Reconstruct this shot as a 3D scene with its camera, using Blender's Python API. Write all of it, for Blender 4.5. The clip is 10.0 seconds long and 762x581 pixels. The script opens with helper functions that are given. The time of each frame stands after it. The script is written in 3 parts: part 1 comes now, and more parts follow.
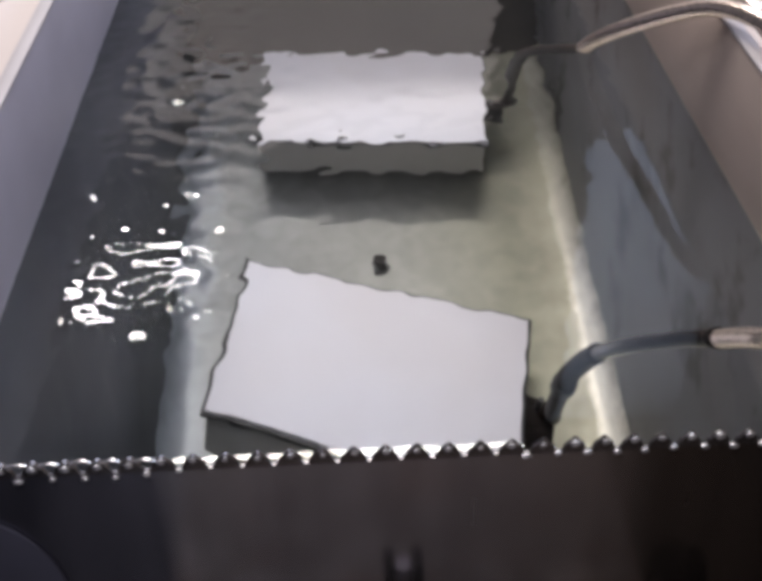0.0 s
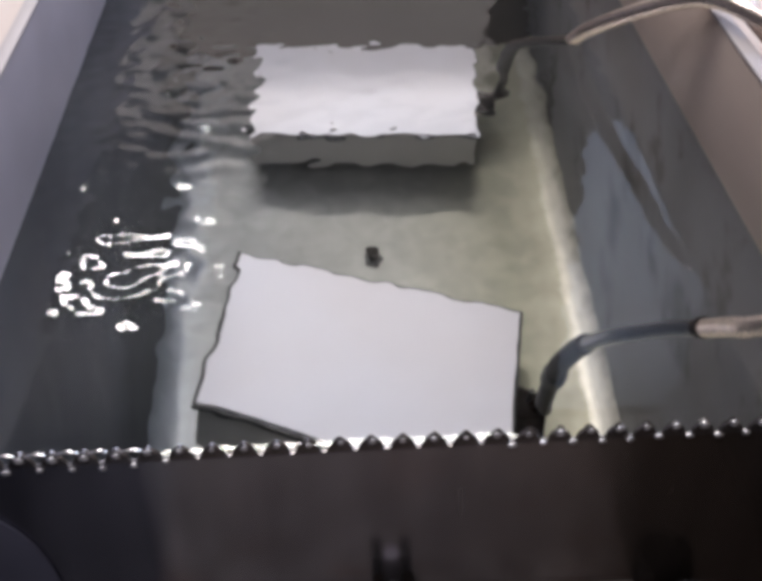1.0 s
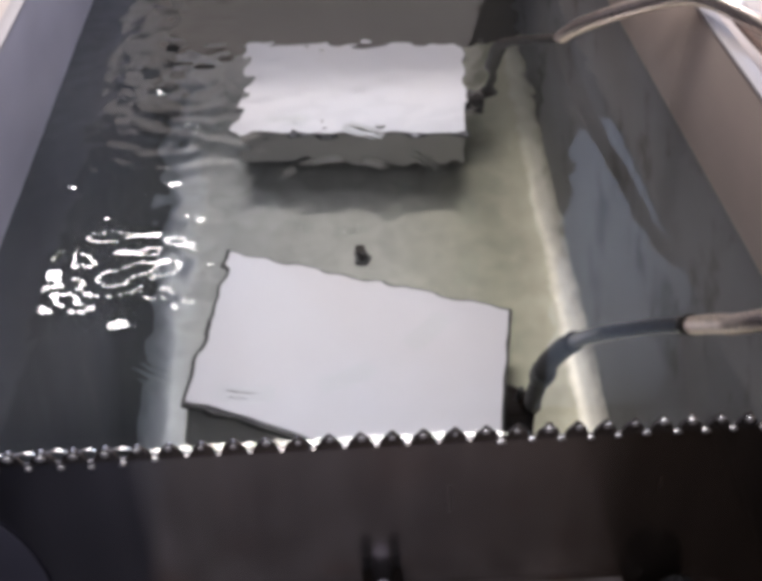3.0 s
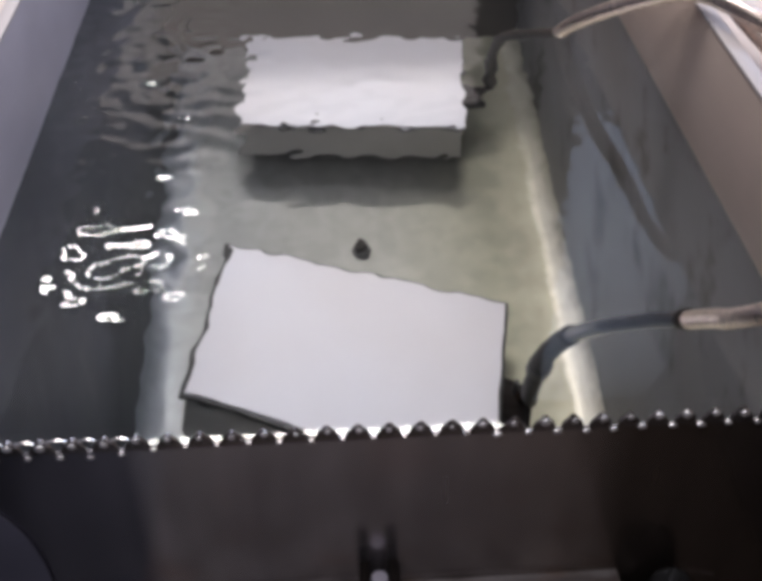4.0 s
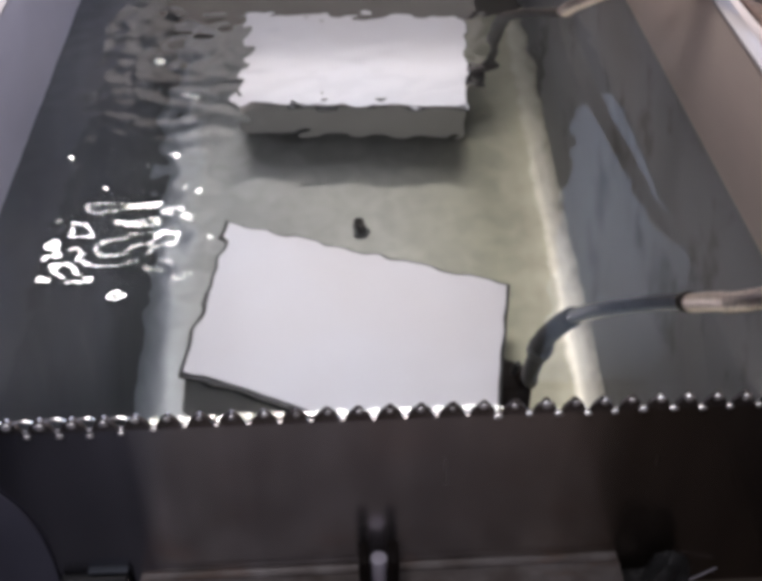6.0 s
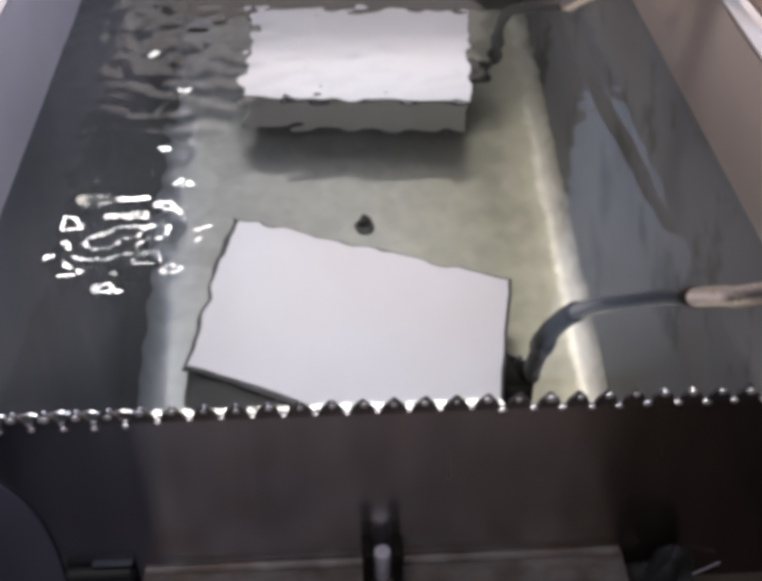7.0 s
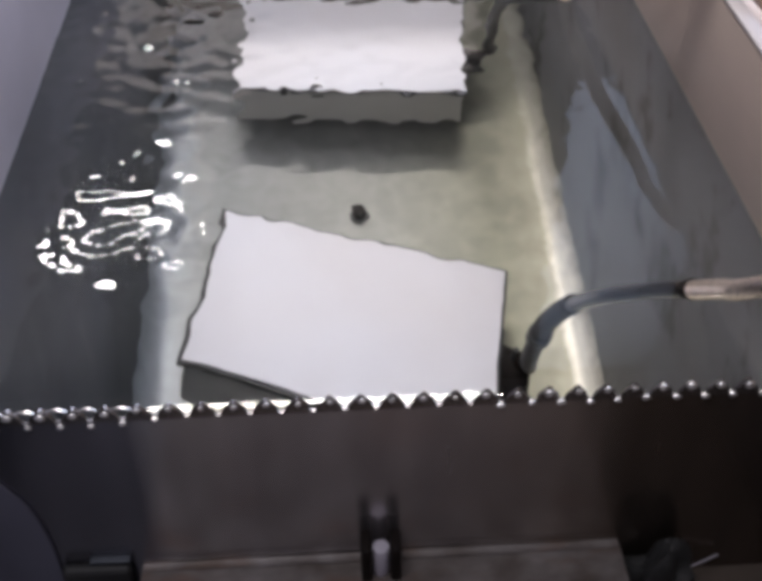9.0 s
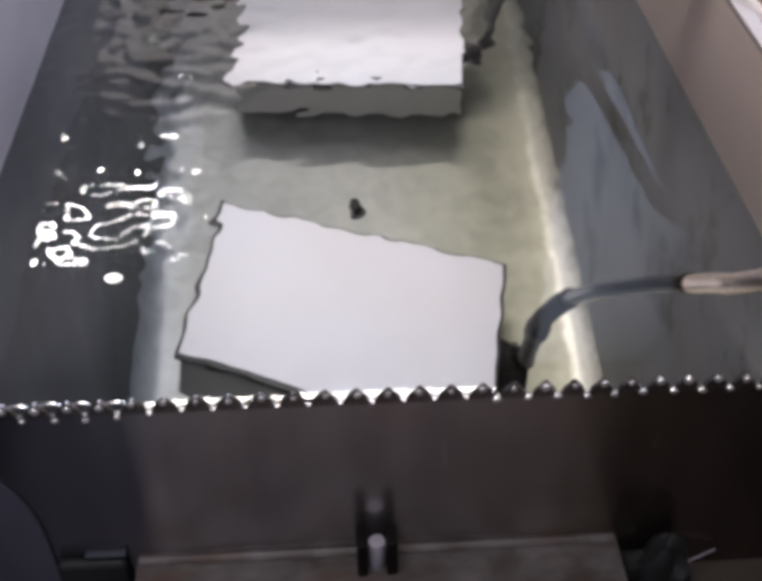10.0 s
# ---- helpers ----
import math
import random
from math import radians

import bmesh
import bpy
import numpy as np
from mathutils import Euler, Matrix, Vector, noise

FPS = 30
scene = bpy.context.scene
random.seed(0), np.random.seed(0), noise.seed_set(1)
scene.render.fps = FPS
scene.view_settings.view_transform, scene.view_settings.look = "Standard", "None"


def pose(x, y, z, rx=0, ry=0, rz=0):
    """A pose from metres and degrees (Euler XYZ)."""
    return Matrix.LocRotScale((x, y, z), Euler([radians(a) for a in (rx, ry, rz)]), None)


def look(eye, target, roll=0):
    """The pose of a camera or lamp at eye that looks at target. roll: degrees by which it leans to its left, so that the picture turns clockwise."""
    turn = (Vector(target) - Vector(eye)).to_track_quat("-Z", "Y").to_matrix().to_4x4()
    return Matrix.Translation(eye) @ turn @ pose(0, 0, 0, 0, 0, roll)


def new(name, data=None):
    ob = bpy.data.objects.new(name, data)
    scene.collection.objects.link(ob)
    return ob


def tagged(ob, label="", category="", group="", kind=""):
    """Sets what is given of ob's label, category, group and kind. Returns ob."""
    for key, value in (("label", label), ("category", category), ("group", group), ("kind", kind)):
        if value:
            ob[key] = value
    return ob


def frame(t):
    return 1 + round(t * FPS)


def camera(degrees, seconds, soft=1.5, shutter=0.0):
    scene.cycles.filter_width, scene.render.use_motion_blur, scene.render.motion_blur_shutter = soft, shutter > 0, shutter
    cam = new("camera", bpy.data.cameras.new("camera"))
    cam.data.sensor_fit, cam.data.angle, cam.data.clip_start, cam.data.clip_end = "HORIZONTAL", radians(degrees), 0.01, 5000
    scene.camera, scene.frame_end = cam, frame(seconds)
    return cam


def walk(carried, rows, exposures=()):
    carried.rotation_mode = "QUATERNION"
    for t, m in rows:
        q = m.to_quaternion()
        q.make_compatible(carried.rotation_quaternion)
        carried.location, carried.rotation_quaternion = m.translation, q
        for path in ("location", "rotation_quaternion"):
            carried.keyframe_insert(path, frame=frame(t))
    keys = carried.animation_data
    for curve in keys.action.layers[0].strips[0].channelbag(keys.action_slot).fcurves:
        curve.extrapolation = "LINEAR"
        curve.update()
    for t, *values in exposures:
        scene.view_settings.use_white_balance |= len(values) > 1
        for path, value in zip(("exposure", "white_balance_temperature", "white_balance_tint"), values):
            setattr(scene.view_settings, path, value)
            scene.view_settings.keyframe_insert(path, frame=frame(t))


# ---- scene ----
cam = camera(40.0, 10.0, soft=5.0)
walk(cam, [
    (0, pose(0.0022, -0.0011, 0.6204, 51.741, 0.997, -2.679)),
    (0.5, pose(0.0070, -0.0021, 0.6180, 51.646, 0.894, -2.528)),
    (1, pose(0.0111, -0.0055, 0.6197, 51.416, 1.028, -2.898)),
    (1.5, pose(0.0148, -0.0062, 0.6204, 51.359, 1.200, -3.069)),
    (2, pose(0.0146, -0.0056, 0.6224, 51.310, 1.135, -3.174)),
    (2.5, pose(0.0124, -0.0054, 0.6188, 51.347, 0.963, -3.404)),
    (4, pose(0.0106, -0.0109, 0.6225, 50.975, 0.423, -3.345)),
    (4.5, pose(0.0096, -0.0071, 0.6208, 50.581, 0.230, -3.306)),
    (5, pose(0.0088, -0.0071, 0.6197, 50.375, 0.060, -3.192)),
    (5.5, pose(0.0101, -0.0063, 0.6205, 50.045, 0.057, -3.106)),
    (7, pose(0.0069, -0.0071, 0.6188, 49.613, 0.041, -2.961)),
    (7.5, pose(0.0053, -0.0064, 0.6206, 49.401, -0.202, -2.908)),
    (8, pose(0.0036, -0.0079, 0.6201, 49.474, -0.020, -3.188)),
    (8.5, pose(0.0043, -0.0057, 0.6204, 49.380, 0.033, -3.165)),
    (9, pose(0.0047, -0.0003, 0.6205, 48.963, 0.062, -3.397)),
    (9.5, pose(0.0078, 0.0001, 0.6193, 48.731, -0.013, -3.333)),
    (10, pose(0.0076, 0.0021, 0.6172, 48.668, -0.004, -3.385)),
], exposures=[(0.0, -0.02), (5.0, 0.02), (7.0, 0.11), (8.5, 0.14), (10.0, 0.14)])

# ---- light ----
world = bpy.data.worlds.new("world")
scene.world = world
world.use_nodes = True
world.node_tree.nodes["Background"].inputs[0].default_value = (0.5, 0.55, 0.65, 1)
world.node_tree.nodes["Background"].inputs[1].default_value = 0.05
scene.view_settings.exposure = 0.0


def area_lamp(name, eye, target, sx, sy, watts, colour):
    data = bpy.data.lights.new(name, "AREA")
    data.shape, data.size, data.size_y, data.energy, data.color = "RECTANGLE", sx, sy, watts, colour
    ob = new(name, data)
    ob.matrix_world = look(eye, target)
    return ob


area_lamp("ceiling_lamp_light", (-0.14, 2.10, 2.75), (0.1, 1.45, -1.0), 1.1, 0.7, 27, (0.95, 0.915, 1.0))
# unseen fill, added to brighten the weir face and the trough
area_lamp("trough_fill_light", (-0.40, -0.10, 2.75), (0.1, 0.9, -1.0), 1.1, 0.5, 21, (0.95, 0.915, 1.0))
area_lamp("wall_lamp_light", (-1.10, 4.22, 2.62), (0.0, 0.9, 0.0), 0.70, 0.070, 12, (1.0, 0.95, 0.94))
# bluish fill without a window, added for the west side and the lids
area_lamp("cool_fill_light", (2.80, 3.3, 2.75), (0.0, 1.2, 0.0), 1.4, 1.1, 72, (0.62, 0.72, 1.0))
# unseen fill, added so that the tan wall shows brighter in the water
area_lamp("wall_fill_light", (-0.1, 3.3, 3.6), (-0.1, 4.5, 2.3), 1.8, 0.6, 235, (1.0, 0.93, 0.89))

# ---- materials ----


def material(name, colour, rough=0.5, metal=0.0, vary=0.15, scale=30.0, bump=0.1, tint=None, stretch=(1, 1, 1), stain=None):
    """Two scales of noise over the colour, a little relief, roughness that changes with the grain."""
    m = bpy.data.materials.new(name)
    m.use_nodes = True
    nt = m.node_tree
    b = nt.nodes["Principled BSDF"]
    tc = nt.nodes.new("ShaderNodeTexCoord")
    mp = nt.nodes.new("ShaderNodeMapping")
    mp.inputs["Scale"].default_value = stretch
    nt.links.new(tc.outputs["Object"], mp.inputs[0])
    fine = nt.nodes.new("ShaderNodeTexNoise")
    fine.inputs["Scale"].default_value, fine.inputs["Detail"].default_value = scale, 6
    nt.links.new(mp.outputs[0], fine.inputs["Vector"])
    big = nt.nodes.new("ShaderNodeTexNoise")
    big.inputs["Scale"].default_value, big.inputs["Detail"].default_value = scale / 9, 4
    nt.links.new(tc.outputs["Object"], big.inputs["Vector"])
    ramp = nt.nodes.new("ShaderNodeValToRGB")
    t = tint or tuple(c * (1 - 1.6 * vary) for c in colour)
    ramp.color_ramp.elements[0].position, ramp.color_ramp.elements[1].position = 0.32, 0.68
    ramp.color_ramp.elements[0].color, ramp.color_ramp.elements[1].color = (*t, 1), (*colour, 1)
    nt.links.new(big.outputs[0], ramp.inputs[0])
    mix = nt.nodes.new("ShaderNodeMixRGB")
    mix.blend_type = "MULTIPLY"
    mix.inputs[0].default_value = vary
    nt.links.new(ramp.outputs[0], mix.inputs[1])
    nt.links.new(fine.outputs[0], mix.inputs[2])
    paint = mix.outputs[0]
    if stain:
        colour2, size, lo, hi = stain
        blot = nt.nodes.new("ShaderNodeTexNoise")
        blot.inputs["Scale"].default_value, blot.inputs["Detail"].default_value, blot.inputs["Roughness"].default_value = size, 7, 0.62
        nt.links.new(mp.outputs[0], blot.inputs["Vector"])
        mask = nt.nodes.new("ShaderNodeMapRange")
        mask.inputs["From Min"].default_value, mask.inputs["From Max"].default_value = lo, hi
        nt.links.new(blot.outputs[0], mask.inputs[0])
        over = nt.nodes.new("ShaderNodeMixRGB")
        over.inputs[2].default_value = (*colour2, 1)
        nt.links.new(mask.outputs[0], over.inputs[0])
        nt.links.new(paint, over.inputs[1])
        paint = over.outputs[0]
    nt.links.new(paint, b.inputs["Base Color"])
    rr = nt.nodes.new("ShaderNodeMapRange")
    rr.inputs["To Min"].default_value, rr.inputs["To Max"].default_value = max(0.02, rough - 0.08), rough + 0.1
    nt.links.new(fine.outputs[0], rr.inputs[0])
    nt.links.new(rr.outputs[0], b.inputs["Roughness"])
    b.inputs["Metallic"].default_value = metal
    if bump:
        bp = nt.nodes.new("ShaderNodeBump")
        bp.inputs["Strength"].default_value, bp.inputs["Distance"].default_value = bump, 0.004
        nt.links.new(fine.outputs[0], bp.inputs["Height"])
        nt.links.new(bp.outputs[0], b.inputs["Normal"])
    return m


def water_material(name, ior):
    m = bpy.data.materials.new(name)
    m.use_nodes = True
    b = m.node_tree.nodes["Principled BSDF"]
    b.inputs["Base Color"].default_value = (0.97, 0.99, 0.98, 1)
    b.inputs["Transmission Weight"].default_value = 1.0
    b.inputs["Roughness"].default_value = 0.0
    b.inputs["IOR"].default_value = ior
    return m


def glow(name, colour, strength):
    m = bpy.data.materials.new(name)
    m.use_nodes = True
    b = m.node_tree.nodes["Principled BSDF"]
    b.inputs["Base Color"].default_value = (*colour, 1)
    b.inputs["Emission Color"].default_value = (*colour, 1)
    b.inputs["Emission Strength"].default_value = strength
    return m


def sky_glow():
    """Overcast light behind a hazy pane: brightest in the middle, fading to its edges."""
    m = glow("overcast_window", (0.62, 0.73, 1.0), 1.0)
    nt = m.node_tree
    b = nt.nodes["Principled BSDF"]
    b.inputs["Base Color"].default_value = (0.05, 0.05, 0.05, 1)
    tc = nt.nodes.new("ShaderNodeTexCoord")
    mp = nt.nodes.new("ShaderNodeMapping")
    mp.inputs["Location"].default_value = (-1.42 / 0.85, 0, -3.2 / 2.6)
    mp.inputs["Scale"].default_value = (1 / 0.85, 0.0, 1 / 2.6)
    gr = nt.nodes.new("ShaderNodeTexGradient")
    gr.gradient_type = "SPHERICAL"
    mul = nt.nodes.new("ShaderNodeMath")
    mul.operation = "MULTIPLY"
    mul.inputs[1].default_value = 2.3
    nt.links.new(tc.outputs["Object"], mp.inputs[0])
    nt.links.new(mp.outputs[0], gr.inputs[0])
    nt.links.new(gr.outputs[1], mul.inputs[0])
    nt.links.new(mul.outputs[0], b.inputs["Emission Strength"])
    return m


WATER = water_material("clear_water", 1.333)
RIPPLE = water_material("thin_crest_of_water", 1.15)


def graded(name, stops, x0, x1, jitter, rough, metal, vary, scale, stretch=(1, 1, 1)):
    """Steel with bands of colour across its x that stand for highlights and reflections, with ragged, mottled borders.
    """
    m = material(name, stops[0][1], rough, metal, vary, scale, 0.03, stretch=stretch)
    nt = m.node_tree
    b = nt.nodes["Principled BSDF"]
    tc = nt.nodes.new("ShaderNodeTexCoord")
    sep = nt.nodes.new("ShaderNodeSeparateXYZ")
    nt.links.new(tc.outputs["Object"], sep.inputs[0])
    mp = nt.nodes.new("ShaderNodeMapping")
    mp.inputs["Scale"].default_value = stretch
    nt.links.new(tc.outputs["Object"], mp.inputs[0])
    value = sep.outputs[0]
    for size, amount in ((9, jitter), (60, jitter * 0.6)):
        nz = nt.nodes.new("ShaderNodeTexNoise")
        nz.inputs["Scale"].default_value, nz.inputs["Detail"].default_value = size, 6
        nt.links.new(mp.outputs[0], nz.inputs["Vector"])
        shift = nt.nodes.new("ShaderNodeMath")
        shift.operation = "MULTIPLY_ADD"
        shift.inputs[1].default_value = amount
        nt.links.new(nz.outputs[0], shift.inputs[0])
        nt.links.new(value, shift.inputs[2])
        value = shift.outputs[0]
    mr = nt.nodes.new("ShaderNodeMapRange")
    mr.inputs["From Min"].default_value, mr.inputs["From Max"].default_value = x0 + 0.8 * jitter, x1 + 0.8 * jitter
    nt.links.new(value, mr.inputs[0])
    rp = nt.nodes.new("ShaderNodeValToRGB")
    cr = rp.color_ramp
    cr.elements[0].position, cr.elements[1].position = stops[0][0], stops[-1][0]
    cr.elements[0].color, cr.elements[1].color = (*stops[0][1], 1), (*stops[-1][1], 1)
    for p, c in stops[1:-1]:
        cr.elements.new(p).color = (*c, 1)
    nt.links.new(mr.outputs[0], rp.inputs[0])
    paint = rp.outputs[0]
    for size, lo, hi, amount in ((4, 0.6, 1.4, 0.5), (26, 0.6, 1.35, 0.45)):
        nz = nt.nodes.new("ShaderNodeTexNoise")
        nz.inputs["Scale"].default_value, nz.inputs["Detail"].default_value = size, 6
        nt.links.new(mp.outputs[0], nz.inputs["Vector"])
        lift = nt.nodes.new("ShaderNodeMapRange")
        lift.inputs["From Min"].default_value, lift.inputs["From Max"].default_value = 0.25, 0.75
        lift.inputs["To Min"].default_value, lift.inputs["To Max"].default_value = lo, hi
        nt.links.new(nz.outputs[0], lift.inputs[0])
        mix = nt.nodes.new("ShaderNodeMixRGB")
        mix.blend_type = "MULTIPLY"
        mix.inputs[0].default_value = amount
        nt.links.new(paint, mix.inputs[1])
        nt.links.new(lift.outputs[0], mix.inputs[2])
        paint = mix.outputs[0]
    nt.links.new(paint, b.inputs["Base Color"])
    return m


# edge highlights put into the floor's colour: a bluish band, a narrow pale line
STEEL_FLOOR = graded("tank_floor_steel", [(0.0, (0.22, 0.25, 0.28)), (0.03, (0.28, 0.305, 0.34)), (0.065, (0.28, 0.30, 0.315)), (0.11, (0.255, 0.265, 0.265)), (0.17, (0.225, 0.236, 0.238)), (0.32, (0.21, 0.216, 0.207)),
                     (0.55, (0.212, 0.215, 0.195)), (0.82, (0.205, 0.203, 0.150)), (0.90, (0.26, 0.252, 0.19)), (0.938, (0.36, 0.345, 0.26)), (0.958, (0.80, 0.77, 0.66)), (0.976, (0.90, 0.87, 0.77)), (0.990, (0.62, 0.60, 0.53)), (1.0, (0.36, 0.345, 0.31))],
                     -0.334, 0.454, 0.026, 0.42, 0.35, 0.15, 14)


def dim_far_highlight(m):
    """The painted highlight is bright at its near end only; further on it fades to dull olive."""
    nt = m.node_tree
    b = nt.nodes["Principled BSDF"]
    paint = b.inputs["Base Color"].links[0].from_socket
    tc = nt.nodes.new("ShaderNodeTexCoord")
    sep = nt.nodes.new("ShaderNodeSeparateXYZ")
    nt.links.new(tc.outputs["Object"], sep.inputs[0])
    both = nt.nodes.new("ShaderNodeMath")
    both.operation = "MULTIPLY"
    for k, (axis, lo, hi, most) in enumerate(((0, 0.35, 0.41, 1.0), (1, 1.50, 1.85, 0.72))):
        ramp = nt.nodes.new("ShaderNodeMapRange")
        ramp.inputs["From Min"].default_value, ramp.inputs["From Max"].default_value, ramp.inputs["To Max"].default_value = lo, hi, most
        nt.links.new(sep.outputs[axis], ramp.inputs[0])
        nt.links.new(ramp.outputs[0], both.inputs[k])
    faded = nt.nodes.new("ShaderNodeMixRGB")
    faded.inputs[2].default_value = (0.25, 0.245, 0.18, 1)
    nt.links.new(both.outputs[0], faded.inputs[0])
    nt.links.new(paint, faded.inputs[1])
    nt.links.new(faded.outputs[0], b.inputs["Base Color"])


dim_far_highlight(STEEL_FLOOR)
# reflections put into the weir's colour: a pale strip, a darker brownish east end
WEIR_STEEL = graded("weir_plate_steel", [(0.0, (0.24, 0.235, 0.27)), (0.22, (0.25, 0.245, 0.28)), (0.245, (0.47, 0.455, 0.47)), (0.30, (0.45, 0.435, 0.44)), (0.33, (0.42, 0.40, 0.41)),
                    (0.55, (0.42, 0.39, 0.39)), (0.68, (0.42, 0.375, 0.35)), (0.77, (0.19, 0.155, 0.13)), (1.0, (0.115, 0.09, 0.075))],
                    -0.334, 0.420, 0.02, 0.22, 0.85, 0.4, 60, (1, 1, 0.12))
# one tank steel twice: west copy darkened for shade, east copy lightened
STEEL_SIDE = material("shaded_tank_steel", (0.105, 0.117, 0.138), 0.55, 0.20, 0.30, 14, 0.03, tint=(0.030, 0.033, 0.044), stretch=(1, 1, 0.4), stain=((0.085, 0.085, 0.095), 9.0, 0.55, 0.75))
STEEL_EAST = material("lit_tank_steel", (0.26, 0.26, 0.28), 0.58, 0.12, 0.30, 24, 0.03, tint=(0.205, 0.19, 0.185), stretch=(1, 1, 0.5), stain=((0.060, 0.050, 0.046), 7.0, 0.52, 0.64))
RIM_PALE = material("pale_worn_steel", (0.74, 0.68, 0.67), 0.5, 0.05, 0.12, 40, 0.03, stretch=(1, 0.1, 1))
STEEL_RIM = material("brushed_steel", (0.64, 0.605, 0.685), 0.5, 0.10, 0.10, 40, 0.03, stretch=(1, 0.1, 1))
STEEL_DARK = material("dark_wet_steel", (0.42, 0.388, 0.375), 0.22, 0.85, 0.55, 110, 0.06, tint=(0.185, 0.158, 0.145), stretch=(1, 1, 0.35))
# the bed's west part is lighter to stand for light falling there
BED_GREY = material("lit_grey_bed", (0.17, 0.17, 0.185), 0.5, 0.0, 0.35, 30, 0.2)
BED_DARK = material("dark_brown_bed", (0.11, 0.085, 0.068), 0.5, 0.0, 0.4, 30, 0.2)
# brushed steel of the east side, warm reflected light put in as tan
STEEL_WARM = material("warm_lit_steel", (0.70, 0.565, 0.485), 0.5, 0.08, 0.12, 30, 0.03, stretch=(1, 0.1, 1))
STEEL_BLUE = material("bluish_gusset_steel", (0.24, 0.24, 0.31), 0.5, 0.2, 0.2, 20, 0.05)
STEEL_BACK = material("stained_brown_steel", (0.11, 0.092, 0.082), 0.45, 0.4, 0.25, 16, 0.04)
STEEL_TROUGH = material("dull_trough_steel", (0.29, 0.265, 0.255), 0.5, 0.25, 0.5, 190, 0.1, tint=(0.125, 0.10, 0.085), stretch=(0.35, 1, 1), stain=((0.15, 0.088, 0.06), 28.0, 0.52, 0.72))
STEEL_BRIGHT = material("polished_steel", (0.93, 0.92, 0.90), 0.26, 0.9, 0.10, 60, 0.03)
BOX_TOP = material("satin_white_steel", (0.655, 0.665, 0.72), 0.50, 0.0, 0.06, 16, 0.01, tint=(0.635, 0.615, 0.63))
BOX_TOP.node_tree.nodes["Principled BSDF"].inputs["Specular IOR Level"].default_value = 0.15  # wet all over
BOX_SIDE = material("box_side_steel", (0.58, 0.57, 0.53), 0.5, 0.2, 0.15, 30, 0.03)
SEAM = material("dark_seam", (0.05, 0.05, 0.05), 0.6, 0.1, 0.3, 60, 0.1)
RUBBER = material("black_rubber", (0.018, 0.013, 0.011), 0.55, 0.0, 0.3, 80, 0.1)
HOSE_WET = material("wet_grey_conduit", (0.030, 0.021, 0.017), 0.12, 0.0, 0.3, 60, 0.02)
for wet in (HOSE_WET, RUBBER):  # little gloss is left under water
    wet.node_tree.nodes["Principled BSDF"].inputs["Specular IOR Level"].default_value = 0.13
BRAID = material("braided_steel_hose", (0.84, 0.70, 0.61), 0.28, 0.88, 0.05, 420, 0.0)
HOSE_BROWN = material("dull_brown_sheath", (0.075, 0.055, 0.043), 0.6, 0.0, 0.3, 60, 0.02)
CABLE_BROWN = material("brown_cable_sheath", (0.36, 0.23, 0.18), 0.5, 0.0, 0.15, 60, 0.02)
BENCH = material("pale_bench_laminate", (0.90, 0.79, 0.73), 0.5, 0.0, 0.08, 12, 0.02)
WALL_TAN = material("tan_painted_wall", (0.60, 0.57, 0.575), 0.8, 0.0, 0.12, 5, 0.1)
WALL_DARK = material("dark_blue_grey_wall", (0.038, 0.042, 0.050), 0.8, 0.0, 0.15, 5, 0.1)
CONCRETE = material("concrete_floor", (0.22, 0.21, 0.20), 0.8, 0.0, 0.2, 6, 0.2)
PLASTER = material("ceiling_plaster", (0.45, 0.45, 0.45), 0.9, 0.0, 0.1, 6, 0.1)
GLASS_SKY = sky_glow()

# ---- mesh helpers ----


def mesh_of(name, bm, mat, smooth=True):
    me = bpy.data.meshes.new(name)
    bm.normal_update()
    bm.to_mesh(me)
    bm.free()
    me.materials.append(mat)
    if smooth:
        me.shade_smooth()
        me.set_sharp_from_angle(angle=radians(35))
    return me


def part(name, bm, mat, parent=None, label="", m=None, smooth=True):
    ob = new(name, mesh_of(name, bm, mat, smooth))
    if m is not None:
        ob.matrix_basis = m
    if parent is not None:
        ob.parent = parent
    if label:
        ob["label"] = label
    return ob


def block(x0, x1, y0, y1, z0, z1, bevel=0.0, seg=2):
    bm = bmesh.new()
    bmesh.ops.create_cube(bm, size=1)
    for v in bm.verts:
        v.co = ((x0 + x1) / 2 + v.co.x * (x1 - x0), (y0 + y1) / 2 + v.co.y * (y1 - y0), (z0 + z1) / 2 + v.co.z * (z1 - z0))
    if bevel:
        bmesh.ops.bevel(bm, geom=bm.edges[:], offset=bevel, segments=seg, affect="EDGES", profile=0.5)
    return bm


def rod(r, z0, z1, n=24, r2=None, bevel=0.0):
    bm = bmesh.new()
    bmesh.ops.create_cone(bm, cap_ends=True, segments=n, radius1=r, radius2=r if r2 is None else r2, depth=z1 - z0)
    bmesh.ops.translate(bm, verts=bm.verts, vec=(0, 0, (z0 + z1) / 2))
    if bevel:
        bmesh.ops.bevel(bm, geom=[e for e in bm.edges if abs(e.verts[0].co.z - e.verts[1].co.z) < 1e-6], offset=bevel, segments=2, affect="EDGES", profile=0.5)
    return bm


